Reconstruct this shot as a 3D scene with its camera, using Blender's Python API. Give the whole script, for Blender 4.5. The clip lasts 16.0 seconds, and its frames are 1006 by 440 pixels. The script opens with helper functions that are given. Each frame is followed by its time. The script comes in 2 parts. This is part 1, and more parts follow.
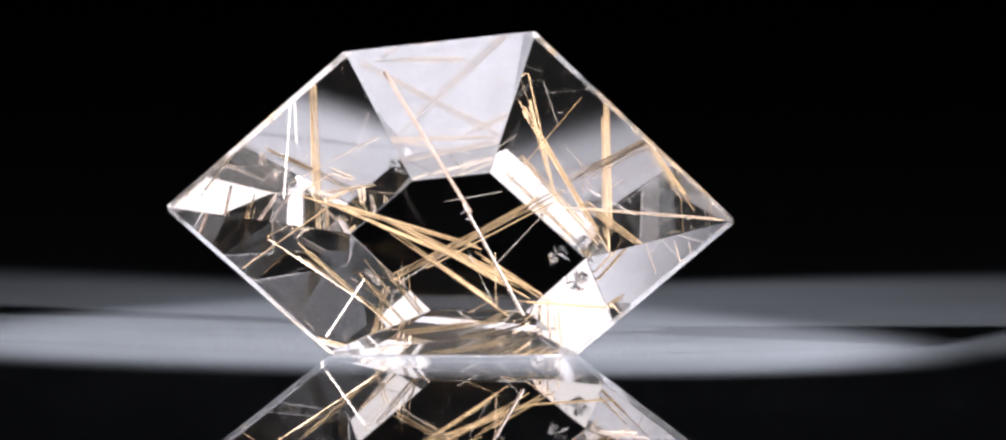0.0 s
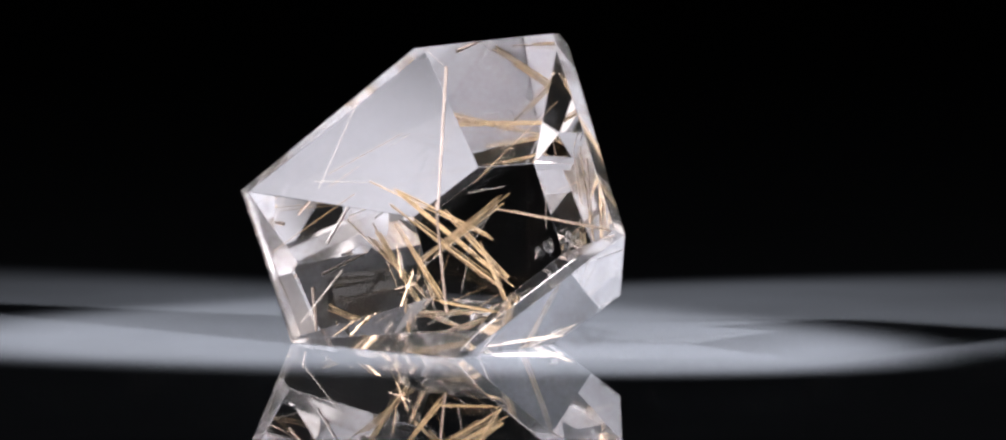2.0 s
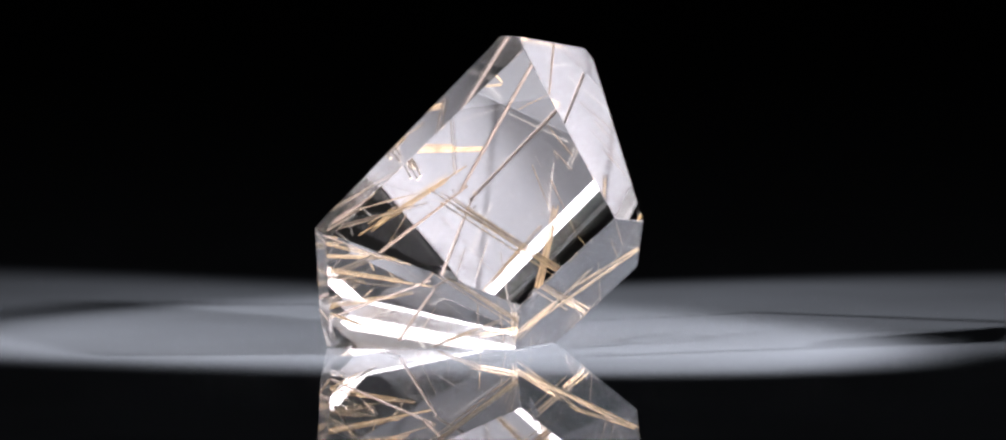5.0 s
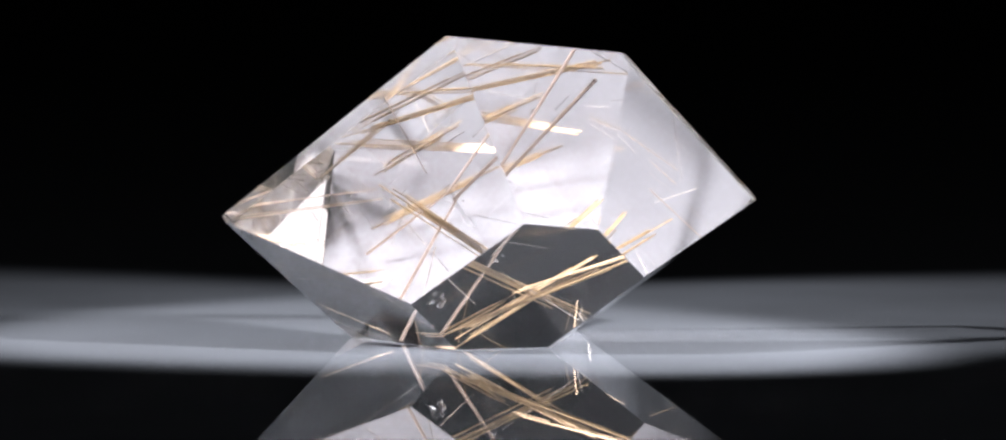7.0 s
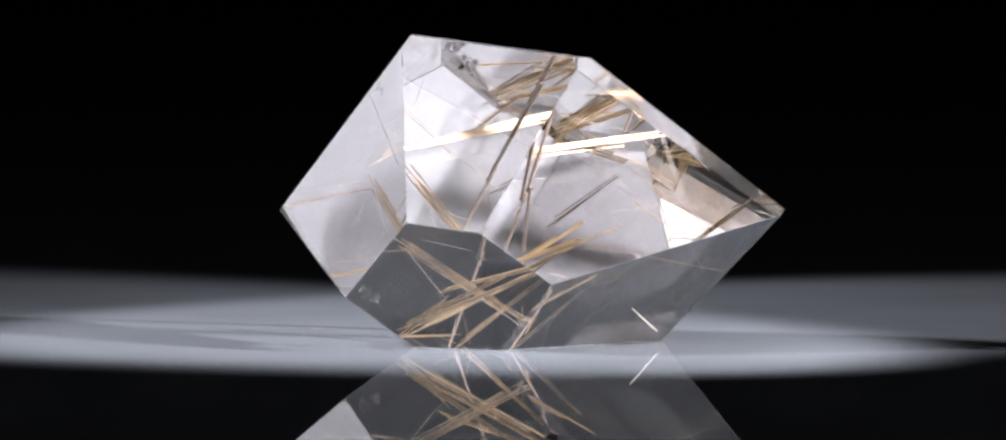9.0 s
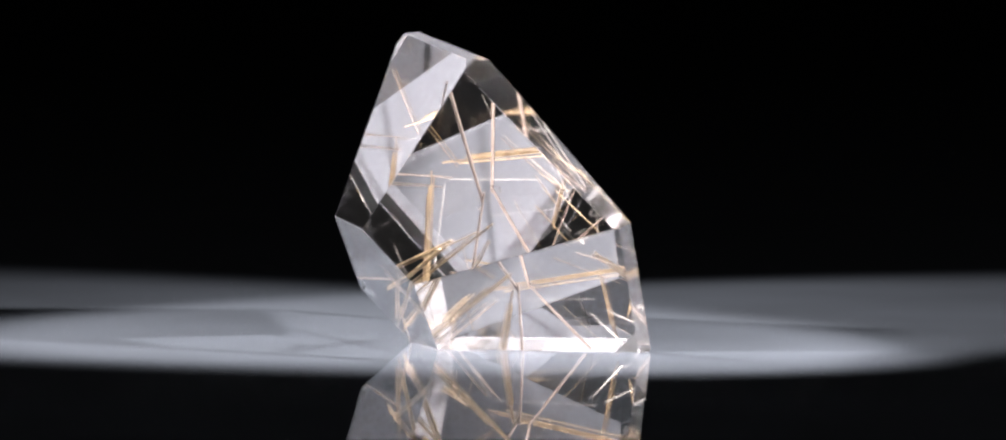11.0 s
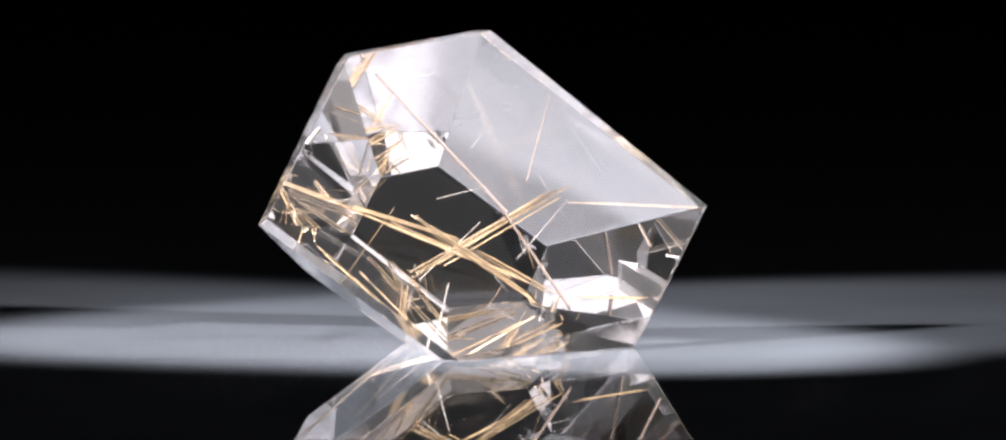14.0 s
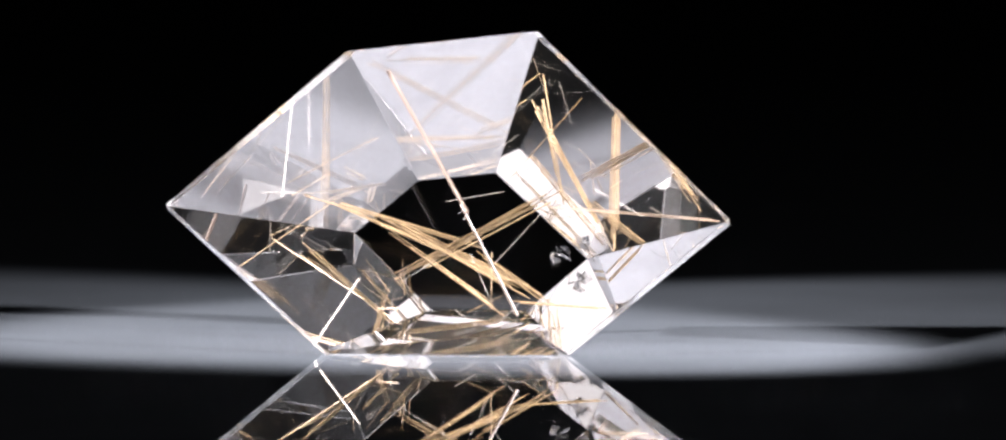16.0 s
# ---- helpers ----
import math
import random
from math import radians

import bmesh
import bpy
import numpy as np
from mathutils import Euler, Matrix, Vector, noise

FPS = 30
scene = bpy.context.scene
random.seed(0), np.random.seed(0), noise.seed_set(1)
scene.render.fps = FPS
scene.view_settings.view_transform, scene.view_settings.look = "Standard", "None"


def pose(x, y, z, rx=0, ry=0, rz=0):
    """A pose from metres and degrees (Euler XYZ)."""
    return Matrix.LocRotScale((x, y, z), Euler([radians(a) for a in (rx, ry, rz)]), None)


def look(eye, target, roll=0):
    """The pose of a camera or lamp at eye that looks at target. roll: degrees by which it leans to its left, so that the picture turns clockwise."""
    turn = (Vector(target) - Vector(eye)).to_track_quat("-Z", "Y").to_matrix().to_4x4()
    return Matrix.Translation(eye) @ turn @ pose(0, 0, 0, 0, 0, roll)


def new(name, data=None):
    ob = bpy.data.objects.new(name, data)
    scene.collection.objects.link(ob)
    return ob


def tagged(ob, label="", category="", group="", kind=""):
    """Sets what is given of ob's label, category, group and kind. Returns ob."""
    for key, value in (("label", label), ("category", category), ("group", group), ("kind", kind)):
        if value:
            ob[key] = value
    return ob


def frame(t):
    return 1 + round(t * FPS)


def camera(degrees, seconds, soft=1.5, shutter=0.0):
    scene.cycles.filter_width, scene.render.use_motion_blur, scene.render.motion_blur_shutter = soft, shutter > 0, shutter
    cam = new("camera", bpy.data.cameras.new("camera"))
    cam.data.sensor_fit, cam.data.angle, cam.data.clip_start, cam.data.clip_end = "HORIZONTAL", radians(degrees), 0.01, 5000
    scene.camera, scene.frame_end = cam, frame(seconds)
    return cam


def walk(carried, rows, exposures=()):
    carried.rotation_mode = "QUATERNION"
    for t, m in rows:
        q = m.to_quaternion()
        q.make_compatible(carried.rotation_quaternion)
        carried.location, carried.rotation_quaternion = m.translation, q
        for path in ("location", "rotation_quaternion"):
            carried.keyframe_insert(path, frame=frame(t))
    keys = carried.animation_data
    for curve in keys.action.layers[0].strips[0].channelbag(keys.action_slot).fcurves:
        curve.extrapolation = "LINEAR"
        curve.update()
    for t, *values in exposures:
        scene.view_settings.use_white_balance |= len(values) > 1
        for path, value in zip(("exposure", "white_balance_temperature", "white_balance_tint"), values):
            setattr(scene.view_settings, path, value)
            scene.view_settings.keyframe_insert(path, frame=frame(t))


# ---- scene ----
# ---- camera ----
cam = camera(8.7766, 16.0, soft=2.3)
CAM_POSE = pose(0.0, -0.46146, 0.0407, 90 - 3.953, 0, -0.1953)
walk(cam, [(0.0, CAM_POSE), (16.0, CAM_POSE)])

# light bounces many times between the facets
scene.cycles.max_bounces, scene.cycles.glossy_bounces, scene.cycles.transmission_bounces = 20, 16, 16

# ---- world and lights ----
world = bpy.data.worlds.new("world")
scene.world = world
world.use_nodes = True
world.node_tree.nodes["Background"].inputs["Color"].default_value = (0.95, 0.97, 1.0, 1)
world.node_tree.nodes["Background"].inputs["Strength"].default_value = 0.014


def snoot(name, eye, target, cone, watts, flat, radius=0.006, blend=0.3, colour=(0.925, 0.93, 1)):
    """A small studio spot with a narrow cone, flattened by its slit."""
    data = bpy.data.lights.new(name, "SPOT")
    data.spot_size, data.spot_blend, data.energy = radians(cone), blend, watts
    data.shadow_soft_size, data.color = radius, colour
    ob = new(name, data)
    ob.matrix_world = look(eye, target) @ Matrix.Diagonal((1, flat, 1, 1))
    return ob


def beside(az, el, far):
    """A place at that bearing from the top of the stone."""
    a, e = radians(az), radians(el)
    return (0.0044 + far * math.cos(e) * math.cos(a), -0.003 + far * math.cos(e) * math.sin(a), 0.022 + far * math.sin(e))


def softbox(name, az, el, far, wide, high, radiance):
    """A softbox turned to the stone, of an even glow."""
    data = bpy.data.lights.new(name, "AREA")
    data.shape, data.size, data.size_y = "RECTANGLE", wide, high
    data.energy, data.color = radiance * wide * high * math.pi, (0.94, 0.94, 1.0)
    ob = new(name, data)
    ob.matrix_world = look(beside(az, el, far), (0, 0, 0.010))
    return ob


softbox("softbox_left", 211.0, 33.0, 0.36, 0.31, 0.14, 1.5)
softbox("softbox_right", -47.0, 27.0, 0.36, 0.25, 0.13, 1.5)
softbox("softbox_overhead", -32.0, 54.0, 0.36, 0.46, 0.18, 0.36)
snoot("spot_right", beside(-32.0, 24.2, 0.0852), (-0.0046, 0.0072, 0), 34.8, 13.4, 1.0, radius=0.0035, blend=0.507)
snoot("spot_left", beside(192.7, 30.5, 0.132), (0.004, 0.0161, 0), 26.55, 20.3, 1.144, radius=0.004, blend=0.493)

# ---- materials ----


def material(name):
    m = bpy.data.materials.new(name)
    m.use_nodes = True
    return m, m.node_tree.nodes, m.node_tree.links, m.node_tree.nodes["Principled BSDF"]


def noise_node(nodes, links, scale, detail=4.0, rough=0.55):
    co = nodes.new("ShaderNodeTexCoord")
    tex = nodes.new("ShaderNodeTexNoise")
    tex.inputs["Scale"].default_value = scale
    tex.inputs["Detail"].default_value = detail
    tex.inputs["Roughness"].default_value = rough
    links.new(co.outputs["Object"], tex.inputs["Vector"])
    return tex


def ramp_node(nodes, links, source, stops):
    ramp = nodes.new("ShaderNodeValToRGB")
    while len(ramp.color_ramp.elements) < len(stops):
        ramp.color_ramp.elements.new(0.5)
    for el, (at, col) in zip(ramp.color_ramp.elements, stops):
        el.position, el.color = at, (*col, 1)
    links.new(source, ramp.inputs["Fac"])
    return ramp


def acrylic():
    m, nodes, links, bsdf = material("dark_acrylic")
    tex = noise_node(nodes, links, 60.0, 5.0)
    ramp = ramp_node(nodes, links, tex.outputs["Fac"], [(0.3, (0.0255, 0.027, 0.0292)), (0.7, (0.031, 0.033, 0.036))])
    links.new(ramp.outputs["Color"], bsdf.inputs["Base Color"])
    bsdf.inputs["Roughness"].default_value = 0.012
    bsdf.inputs["IOR"].default_value = 1.49
    return m


def black_cloth():
    m, nodes, links, bsdf = material("black_velvet")
    tex = noise_node(nodes, links, 30.0, 6.0)
    ramp = ramp_node(nodes, links, tex.outputs["Fac"], [(0.3, (0.0006, 0.0006, 0.0006)), (0.7, (0.0012, 0.0012, 0.0013))])
    links.new(ramp.outputs["Color"], bsdf.inputs["Base Color"])
    bsdf.inputs["Roughness"].default_value = 0.95
    bsdf.inputs["Specular IOR Level"].default_value = 0.05
    return m


def quartz(name, rough, tint=(1.0, 0.92, 0.88)):
    m, nodes, links, bsdf = material(name)
    bsdf.inputs["Base Color"].default_value = (*tint, 1)
    bsdf.inputs["Transmission Weight"].default_value = 1.0
    bsdf.inputs["Roughness"].default_value = rough
    bsdf.inputs["IOR"].default_value = 1.544
    return m


def rutile(name, pale, deep, metal, rough, gloss=0.5):
    m, nodes, links, bsdf = material(name)
    info = nodes.new("ShaderNodeObjectInfo")
    ramp = ramp_node(nodes, links, info.outputs["Random"], [(0.0, deep), (1.0, pale)])
    tex = noise_node(nodes, links, 700.0, 3.0)
    shade = ramp_node(nodes, links, tex.outputs["Fac"], [(0.3, (0.72, 0.66, 0.6)), (0.7, (1, 1, 1))])
    mix = nodes.new("ShaderNodeMix")
    mix.data_type, mix.blend_type = "RGBA", "MULTIPLY"
    mix.inputs["Factor"].default_value = 1.0
    links.new(ramp.outputs["Color"], mix.inputs["A"])
    links.new(shade.outputs["Color"], mix.inputs["B"])
    links.new(mix.outputs["Result"], bsdf.inputs["Base Color"])
    bsdf.inputs["Metallic"].default_value = metal
    bsdf.inputs["Specular IOR Level"].default_value = gloss
    bsdf.inputs["Roughness"].default_value = rough
    return m


def gas_film():
    """A sheet of gas inside the quartz, which mirrors at a slant."""
    m, nodes, links, bsdf = material("gas_film")
    bsdf.inputs["Transmission Weight"].default_value = 1.0
    bsdf.inputs["Roughness"].default_value = 0.03
    bsdf.inputs["IOR"].default_value = 0.65
    return m


def led_lens(name, glow):
    """The lit lens of a small cool-white diode."""
    m, nodes, links, bsdf = material(name)
    bsdf.inputs["Base Color"].default_value = (0.8, 0.8, 0.8, 1)
    bsdf.inputs["Emission Color"].default_value = (0.95, 0.97, 1.0, 1)
    bsdf.inputs["Emission Strength"].default_value = glow
    return m


def black_metal():
    m, nodes, links, bsdf = material("black_metal")
    tex = noise_node(nodes, links, 90.0, 4.0)
    ramp = ramp_node(nodes, links, tex.outputs["Fac"], [(0.3, (0.006, 0.006, 0.006)), (0.7, (0.011, 0.011, 0.012))])
    links.new(ramp.outputs["Color"], bsdf.inputs["Base Color"])
    bsdf.inputs["Roughness"].default_value = 0.6
    return m


ACRYLIC, VELVET, FILM = acrylic(), black_cloth(), gas_film()
LENS, DIM_LENS, BLACK_METAL = led_lens("lit_lens", 9.0), led_lens("dim_lens", 2.5), black_metal()
QUARTZ, GROUND_QUARTZ = quartz("clear_quartz", 0.0), quartz("ground_quartz", 0.11)
GOLD = rutile("golden_rutile", (0.12, 0.086, 0.045), (0.046, 0.029, 0.013), 0.6, 0.36)
BRONZE = rutile("bronze_rutile", (0.13, 0.10, 0.075), (0.08, 0.06, 0.045), 0.5, 0.35)
DARK = rutile("dark_rutile", (0.036, 0.028, 0.023), (0.020, 0.015, 0.012), 0.0, 0.45, 0.12)
SILVER = rutile("silvery_rutile", (0.42, 0.40, 0.37), (0.26, 0.245, 0.22), 0.85, 0.22)


def part(name, bm, mat, parent=None, label=""):
    mesh = bpy.data.meshes.new(name)
    bm.to_mesh(mesh)
    bm.free()
    mesh.materials.append(mat)
    ob = new(name, mesh)
    if parent:
        ob.parent = parent
    if label:
        ob["label"] = label
    return ob


# ---- setting ----


def slab(x0, x1, y0, y1, z0, z1):
    bm = bmesh.new()
    bmesh.ops.create_cube(bm, size=1.0)
    for v in bm.verts:
        v.co = Vector((x0 if v.co.x < 0 else x1, y0 if v.co.y < 0 else y1, z0 if v.co.z < 0 else z1))
    return bm


ground = tagged(part("ground", slab(-1.6, 1.6, -1.2, 1.6, -0.006, 0.0), ACRYLIC),
                "glossy dark grey acrylic sheet, spotlit at the centre", "ground", kind="structure")
backdrop = tagged(part("backdrop", slab(-1.6, 1.6, 1.6, 1.62, -0.006, 1.6), VELVET),
                  "unlit black velvet studio backdrop", "backdrop", kind="structure")

# ---- gemstone ----
LIFT = 0.00005


def toward(az, el):
    a, e = radians(az), radians(el)
    return Vector((math.cos(e) * math.cos(a), math.cos(e) * math.sin(a), math.sin(e)))


# azimuth and elevation of each facet's normal in degrees, its distance from the pivot in mm
FACETS = {
    "table": (-92.0, 30.1, 8.10), "culet": (87.4, -34.7, 3.50),
    "pavilion_top": (94.2, 26.2, 13.50), "pavilion_upper_a": (49.8, 11.3, 10.25), "pavilion_upper_b": (124.9, 10.5, 12.67),
    "pavilion_lower_a": (15.3, -53.3, 2.57), "pavilion_lower_b": (150.0, -53.6, 3.05), "base": (0, -90, 0.0),
    "girdle_top": (180.0, 84.0, 21.42), "girdle_upper_a": (23.6, 36.8, 17.02), "girdle_lower_a": (-30.2, -39.1, 7.84),
    "girdle_bottom": (-90.2, 14.0, 8.70), "girdle_lower_b": (-154.0, -39.0, 10.04), "girdle_upper_b": (151.6, 37.5, 20.38),
}


def cut_stone(facets, wear):
    """A rough block, cut along every facet, with slightly worn edges."""
    bm = bmesh.new()
    bmesh.ops.create_cube(bm, size=0.2)
    for az, el, d in facets.values():
        n = toward(az, el)
        cut = bmesh.ops.bisect_plane(bm, geom=bm.verts[:] + bm.edges[:] + bm.faces[:], dist=1e-7,
                                     plane_co=n * d * 0.001, plane_no=n, clear_outer=True)
        edges = [e for e in cut["geom_cut"] if isinstance(e, bmesh.types.BMEdge)]
        if edges:
            bmesh.ops.contextual_create(bm, geom=edges)
    bmesh.ops.remove_doubles(bm, verts=bm.verts[:], dist=2e-5)
    bmesh.ops.bevel(bm, geom=bm.edges[:], offset=wear, segments=1, profile=0.5, affect="EDGES", clamp_overlap=True)
    bmesh.ops.recalc_face_normals(bm, faces=bm.faces[:])
    return bm


gem = tagged(new("gemstone"), "clear faceted quartz gemstone with golden needles inside on glossy acrylic", "gemstone")


def facet_parts(bm, facets):
    """Every polished facet as a part of its own, and the worn edges between them as another."""
    left = set(bm.faces)
    rims = bmesh.new()

    def lift_out(faces, into):
        made = {v: into.verts.new(v.co) for f in faces for v in f.verts}
        for f in faces:
            into.faces.new([made[v] for v in f.verts])

    for name, (az, el, d) in facets.items():
        n = toward(az, el)
        same = [f for f in left if f.normal.dot(n) > 0.9995 and abs(n.dot(f.calc_center_median()) - d * 0.001) < 4e-5]
        left -= set(same)
        one = bmesh.new()
        lift_out(same, one)
        rim = name.startswith("girdle")
        look_of, words = QUARTZ, "clear polished quartz facet"
        if rim:
            look_of, words = GROUND_QUARTZ, "narrow finely ground quartz girdle facet"
        elif name == "base":
            words = "small clear quartz facet that rests on the acrylic"
        ob = part(name, one, look_of, gem, words)
        # the upper facets and the girdle throw the light back and cast their shade; the others let it through
        ob.visible_shadow = name.startswith(("pavilion_top", "pavilion_upper_a", "girdle"))
    lift_out(left, rims)
    part("worn_edge", rims, QUARTZ, gem, "bright worn edges between the facets").visible_shadow = True
    bm.free()


facet_parts(cut_stone(FACETS, 0.00003), FACETS)


def needle_mesh(a, b, r, sides=6):
    """A thin tapered prism from a to b, in mm."""
    a, b = Vector(a) * 0.001, Vector(b) * 0.001
    way = (b - a)
    bm = bmesh.new()
    bmesh.ops.create_cone(bm, cap_ends=True, segments=sides, radius1=r * 0.001, radius2=r * 0.00075, depth=way.length)
    bm.transform(Matrix.Translation((a + b) / 2) @ way.to_track_quat("Z", "Y").to_matrix().to_4x4())
    return bm

def hold_inside(p, margin):
    """Moves a place inwards until it lies that far under every facet, in mm."""
    p = Vector(p)
    for _ in range(6):
        for az, el, d in FACETS.values():
            n = toward(az, el)
            over = n.dot(p) - (d - margin)
            if over > 0:
                p -= n * over
    return p


def bundle(a, b, count, spread, thick, mat, label, fan=0.25, trim=0.25):
    """Parallel needles round the line from a to b, in mm; they begin and end unevenly and fan out a little."""
    a, b = Vector(a), Vector(b)
    way = b - a
    side = way.orthogonal().normalized()
    up = way.cross(side).normalized()
    for i in range(count):
        ang, far = random.uniform(0, math.tau), spread * math.sqrt(random.random()) if i else 0.0
        off = (side * math.cos(ang) + up * math.sin(ang)) * far
        skew = (side * random.uniform(-1, 1) + up * random.uniform(-1, 1)) * fan * spread if i else Vector()
        s0, s1 = (random.uniform(0, trim), 1 - random.uniform(0, trim)) if i else (0.0, 1.0)
        p = hold_inside(a + way * s0 + off - skew, 0.12)
        q = hold_inside(a + way * s1 + off + skew, 0.12)
        part("needle", needle_mesh(p, q, thick * random.uniform(0.45, 1.0)), mat, gem, label)


GOLD_WORDS, BRONZE_WORDS, PALE_WORDS = "golden rutile needle", "dark bronze rutile needle", "pale silvery rutile needle"
bundle((5.8, -2.6, 10.9), (-6.0, 4.9, 2.3), 10, 0.40, 0.055, GOLD, GOLD_WORDS)
bundle((-10.7, 6.2, 7.9), (4.4, 4.3, 1.3), 4, 0.20, 0.08, GOLD, GOLD_WORDS)
bundle((-12.8, 5.1, 8.9), (0.2, 6.6, 4.2), 4, 0.24, 0.065, GOLD, GOLD_WORDS)
bundle((3.4, 4.6, 1.8), (-5.9, 7.6, 5.9), 5, 0.28, 0.055, GOLD, GOLD_WORDS)
bundle((-0.3, 5.2, 4.4), (5.5, 1.6, 1.0), 6, 0.30, 0.06, GOLD, GOLD_WORDS)
bundle((2.0, -2.6, 1.3), (-6.3, -0.5, 7.2), 6, 0.38, 0.058, GOLD, GOLD_WORDS)
bundle((-7.6, 0.2, 8.6), (3.6, 4.3, 0.9), 7, 0.32, 0.065, GOLD, GOLD_WORDS)
bundle((-6.8, 4.4, 18.6), (-0.7, -3.3, 9.4), 2, 0.12, 0.16, DARK, BRONZE_WORDS, fan=0.1)
bundle((3.0, -4.8, 1.9), (-1.2, -3.1, 10.0), 2, 0.12, 0.14, DARK, BRONZE_WORDS, fan=0.1)
bundle((17.0, -4.0, 8.9), (5.2, -3.2, 9.8), 2, 0.20, 0.06, BRONZE, BRONZE_WORDS, fan=0.5)
bundle((-10.7, -6.6, 0.8), (-8.1, -5.5, 4.9), 1, 0.0, 0.10, SILVER, PALE_WORDS)
bundle((9.3, -7.0, 3.0), (2.4, -6.7, 3.5), 2, 0.10, 0.09, GOLD, GOLD_WORDS)


def stray(count, low, high, thick):
    """Single fine hairs that cross the clear quartz in all directions."""
    middle = Vector((-2.0, 0.5, 7.5))
    for i in range(count):
        p = middle + Vector((random.uniform(-14, 12), random.uniform(-4, 6), random.uniform(-6, 9)))
        way = Vector((random.uniform(-1, 1), random.uniform(-0.6, 0.6), random.uniform(-0.8, 0.8))).normalized()
        far = random.uniform(low, high)
        a, b = hold_inside(p - way * far, 0.15), hold_inside(p + way * far, 0.15)
        if (b - a).length > 1.0:
            part("needle", needle_mesh(a, b, thick * random.uniform(0.5, 1.0), 5), (SILVER, GOLD)[i % 3 == 0], gem, PALE_WORDS if i % 3 else GOLD_WORDS)


def spray(at, toward_to, count, wide, low, high, thick):
    """Short fine needles that fan out from one place, in mm."""
    at, heart = Vector(at), Vector(toward_to).normalized()
    for i in range(count):
        way = (heart + Vector((random.gauss(0, wide), random.gauss(0, wide), random.gauss(0, wide)))).normalized()
        p = at + Vector((random.gauss(0, 0.9), random.gauss(0, 0.7), random.gauss(0, 0.4)))
        a, b = hold_inside(p, 0.12), hold_inside(p + way * random.uniform(low, high), 0.12)
        if (b - a).length > 0.4:
            part("needle", needle_mesh(a, b, thick * random.uniform(0.5, 1.0), 5), (GOLD, SILVER)[i % 4 == 0], gem,
                 PALE_WORDS if i % 4 == 0 else GOLD_WORDS)


spray((-5.6, 3.4, 1.6), (-0.1, 0.2, 1.0), 6, 0.32, 1.0, 3.2, 0.036)
spray((-1.6, 1.0, 0.5), (1.0, 0.3, 0.35), 2, 0.4, 1.4, 3.6, 0.034)
spray((3.0, -1.2, 0.6), (0.8, 0.3, 0.8), 2, 0.4, 1.2, 3.0, 0.034)
stray(9, 0.8, 2.4, 0.022)
stray(8, 2.6, 5.0, 0.032)


def flake_mesh(at, wide):
    """A small bent sheet of trapped gas with a ragged rim, in mm."""
    at = Vector(at)
    turn = Euler([random.uniform(0, math.tau) for _ in range(3)]).to_matrix()
    bm = bmesh.new()
    ring = []
    for k in range(9):
        ang = math.tau * k / 9
        r = wide * random.uniform(0.45, 1.0)
        ring.append((math.cos(ang) * r, math.sin(ang) * r * 0.55))
    tops = [bm.verts.new((at + turn @ Vector((x, y, 0.25 * x * x / wide + 0.02))) * 0.001) for x, y in ring]
    lows = [bm.verts.new((at + turn @ Vector((x, y, 0.25 * x * x / wide - 0.02))) * 0.001) for x, y in ring]
    bm.faces.new(tops)
    bm.faces.new(lows[::-1])
    for k in range(9):
        bm.faces.new((tops[k], lows[k], lows[(k + 1) % 9], tops[(k + 1) % 9]))
    bmesh.ops.recalc_face_normals(bm, faces=bm.faces[:])
    return bm


for _ in range(6):
    spot = hold_inside((-0.9 + random.gauss(0, 0.3), -2.9 + random.gauss(0, 0.2), 9.3 + random.gauss(0, 0.3)), 0.4)
    part("flake", flake_mesh(spot, random.uniform(0.12, 0.3)), FILM, gem, "tiny silvery inclusion flake")

# a cluster of silvery films close behind the culet's corner
for _ in range(5):
    spot = hold_inside((5.6 + random.gauss(0, 0.5), 6.2 + random.gauss(0, 0.3), 3.7 + random.gauss(0, 0.3)), 0.25)
    part("flake", flake_mesh(spot, random.uniform(0.45, 0.9)), FILM, gem, "bright curved silvery inclusion flake")

# ---- lamp beside the sheet ----


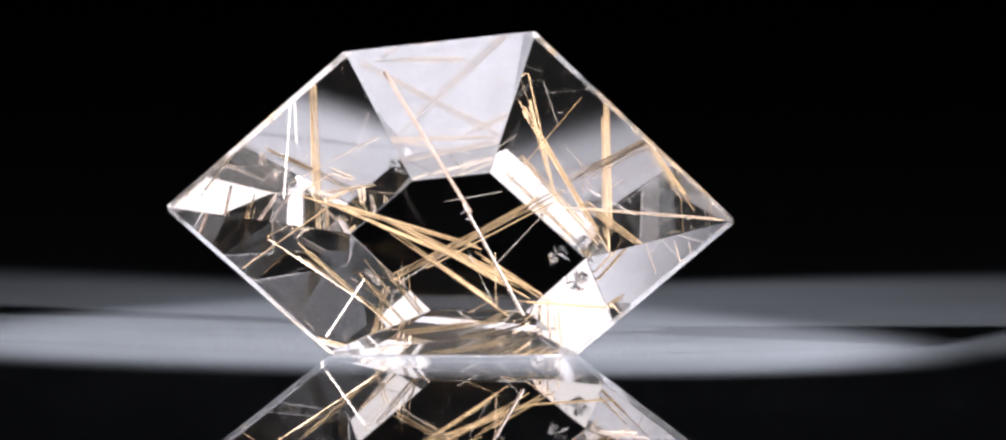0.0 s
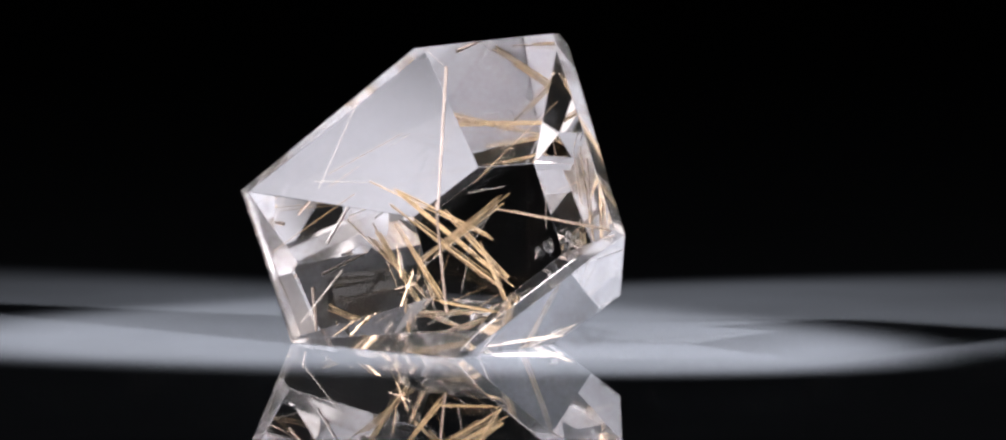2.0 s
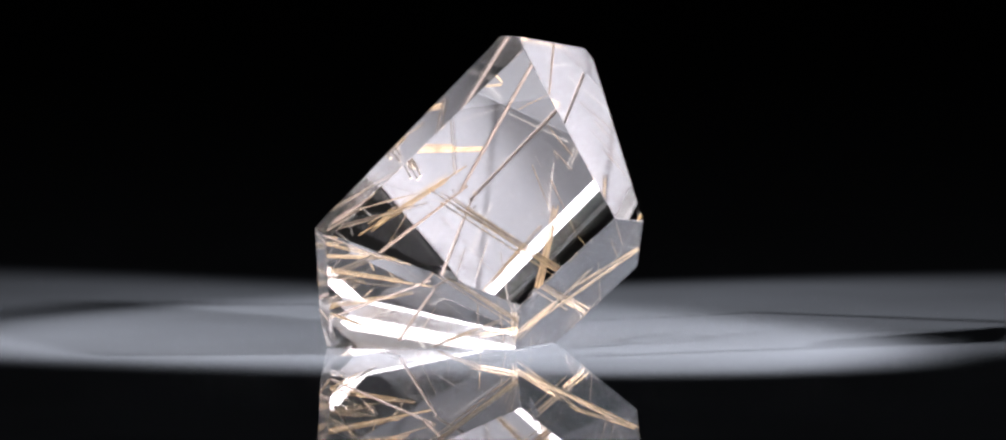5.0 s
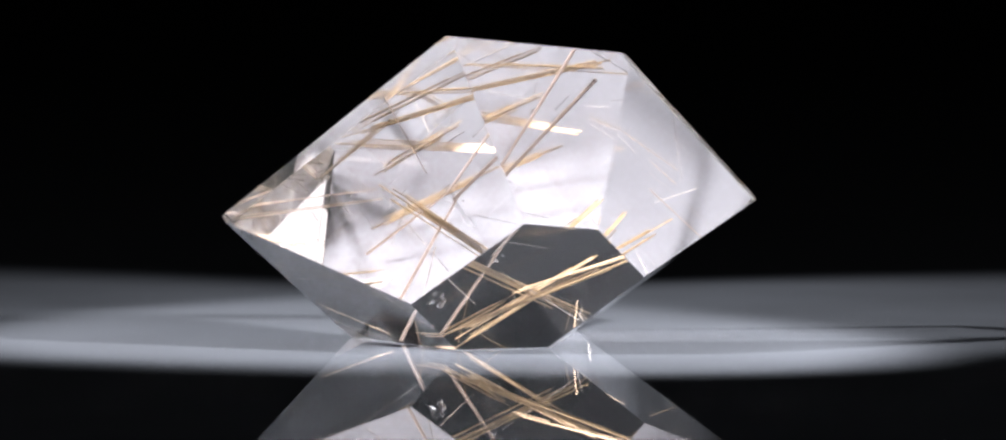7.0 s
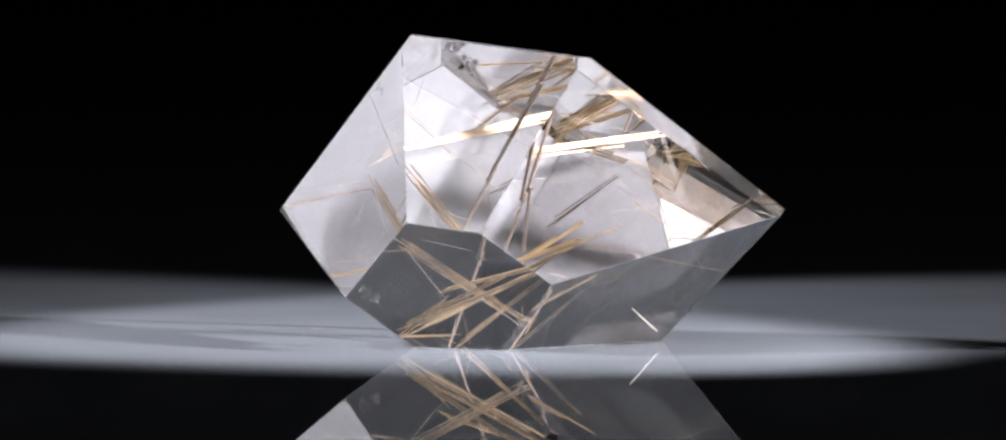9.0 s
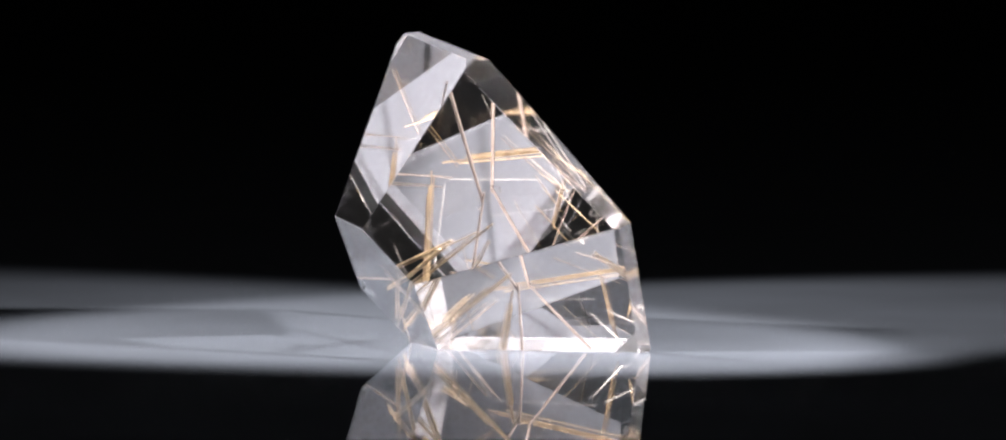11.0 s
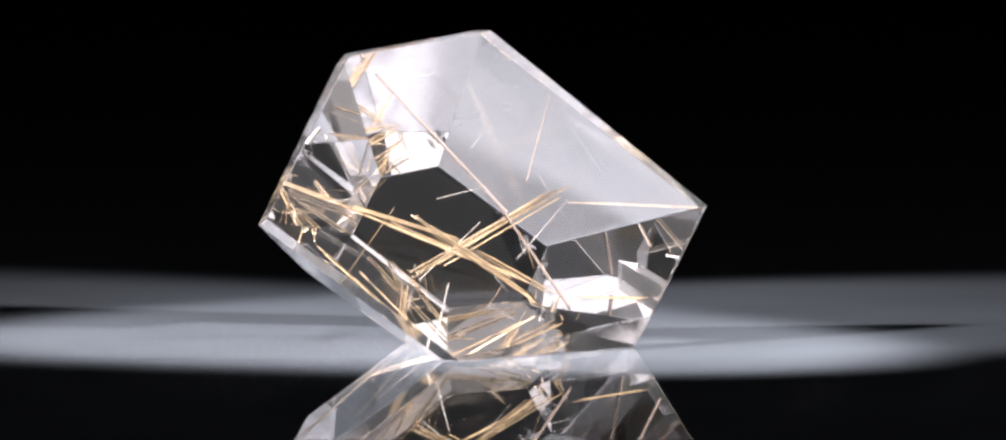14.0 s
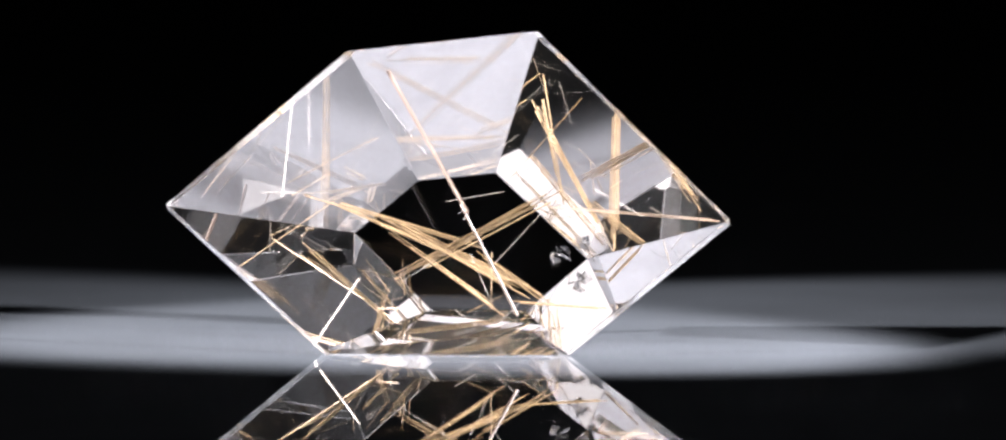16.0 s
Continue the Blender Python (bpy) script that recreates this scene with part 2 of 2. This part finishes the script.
def rod(a, b, r0, r1, sides=24):
    """A round bar from a to b, in metres."""
    a, b = Vector(a), Vector(b)
    bm = bmesh.new()
    bmesh.ops.create_cone(bm, cap_ends=True, segments=sides, radius1=r0, radius2=r1, depth=(b - a).length)
    bm.transform(Matrix.Translation((a + b) / 2) @ (b - a).to_track_quat("Z", "Y").to_matrix().to_4x4())
    return bm


def led_lamp(foot, head):
    """A diode lamp on a stand: a round plate, a pole, an arm and a head with a honeycomb of lit lenses."""
    foot, head = Vector(foot), Vector(head)
    lamp = tagged(new("led_lamp"), "black metal lamp on a stand with a honeycomb of lit diodes", "lamp")
    lamp.location = foot
    head = head - foot
    to_stone = (Vector((-0.004, 0.0, 0.010)) - foot - head).normalized()
    across = Vector((0.87, -0.46, 0.2))
    across = (across - to_stone * across.dot(to_stone)).normalized()
    along = to_stone.cross(across)
    along = along if along.z > 0 else -along
    back = head - to_stone * 0.016
    part("base_plate", rod((0, 0, 0), (0, 0, 0.008), 0.045, 0.042, 48), BLACK_METAL, lamp)
    part("pole", rod((0, 0, 0.008), (0, 0, 0.335), 0.005, 0.005), BLACK_METAL, lamp)
    part("arm", rod((0, 0, 0.330), back, 0.0035, 0.0035), BLACK_METAL, lamp)
    housing = part("housing", rod(back, head, 0.016, 0.020, 48), BLACK_METAL, lamp)
    pitch = 0.0098
    squeeze = Matrix.Scale(0.66, 3, along)
    for column, rows, mat, words in ((-1, (-0.5, 0.5), LENS, "lit cool-white diode lens"), (0, (-1, 0, 1), LENS, "lit cool-white diode lens"),
                                     (1, (-0.5, 0.5), DIM_LENS, "dimly lit diode lens")):
        for row in rows:
            at = head + across * column * pitch * 0.866 + along * row * pitch
            bm = rod(-to_stone * 0.001, to_stone * 0.0015, 0.0033, 0.0031, 6)
            bm.transform(Matrix.Translation(at) @ squeeze.to_4x4())
            part("lens", bm, mat, housing, words)


led_lamp((-0.400, -0.190, 0.0), (-0.2281, -0.1014, 0.2755))


# ---- movement ----
RATE = 22.737


def motions():
    walk(gem, [(float(t), pose(0, 0, LIFT, 0, 0, -RATE * t)) for t in range(17)])


motions()
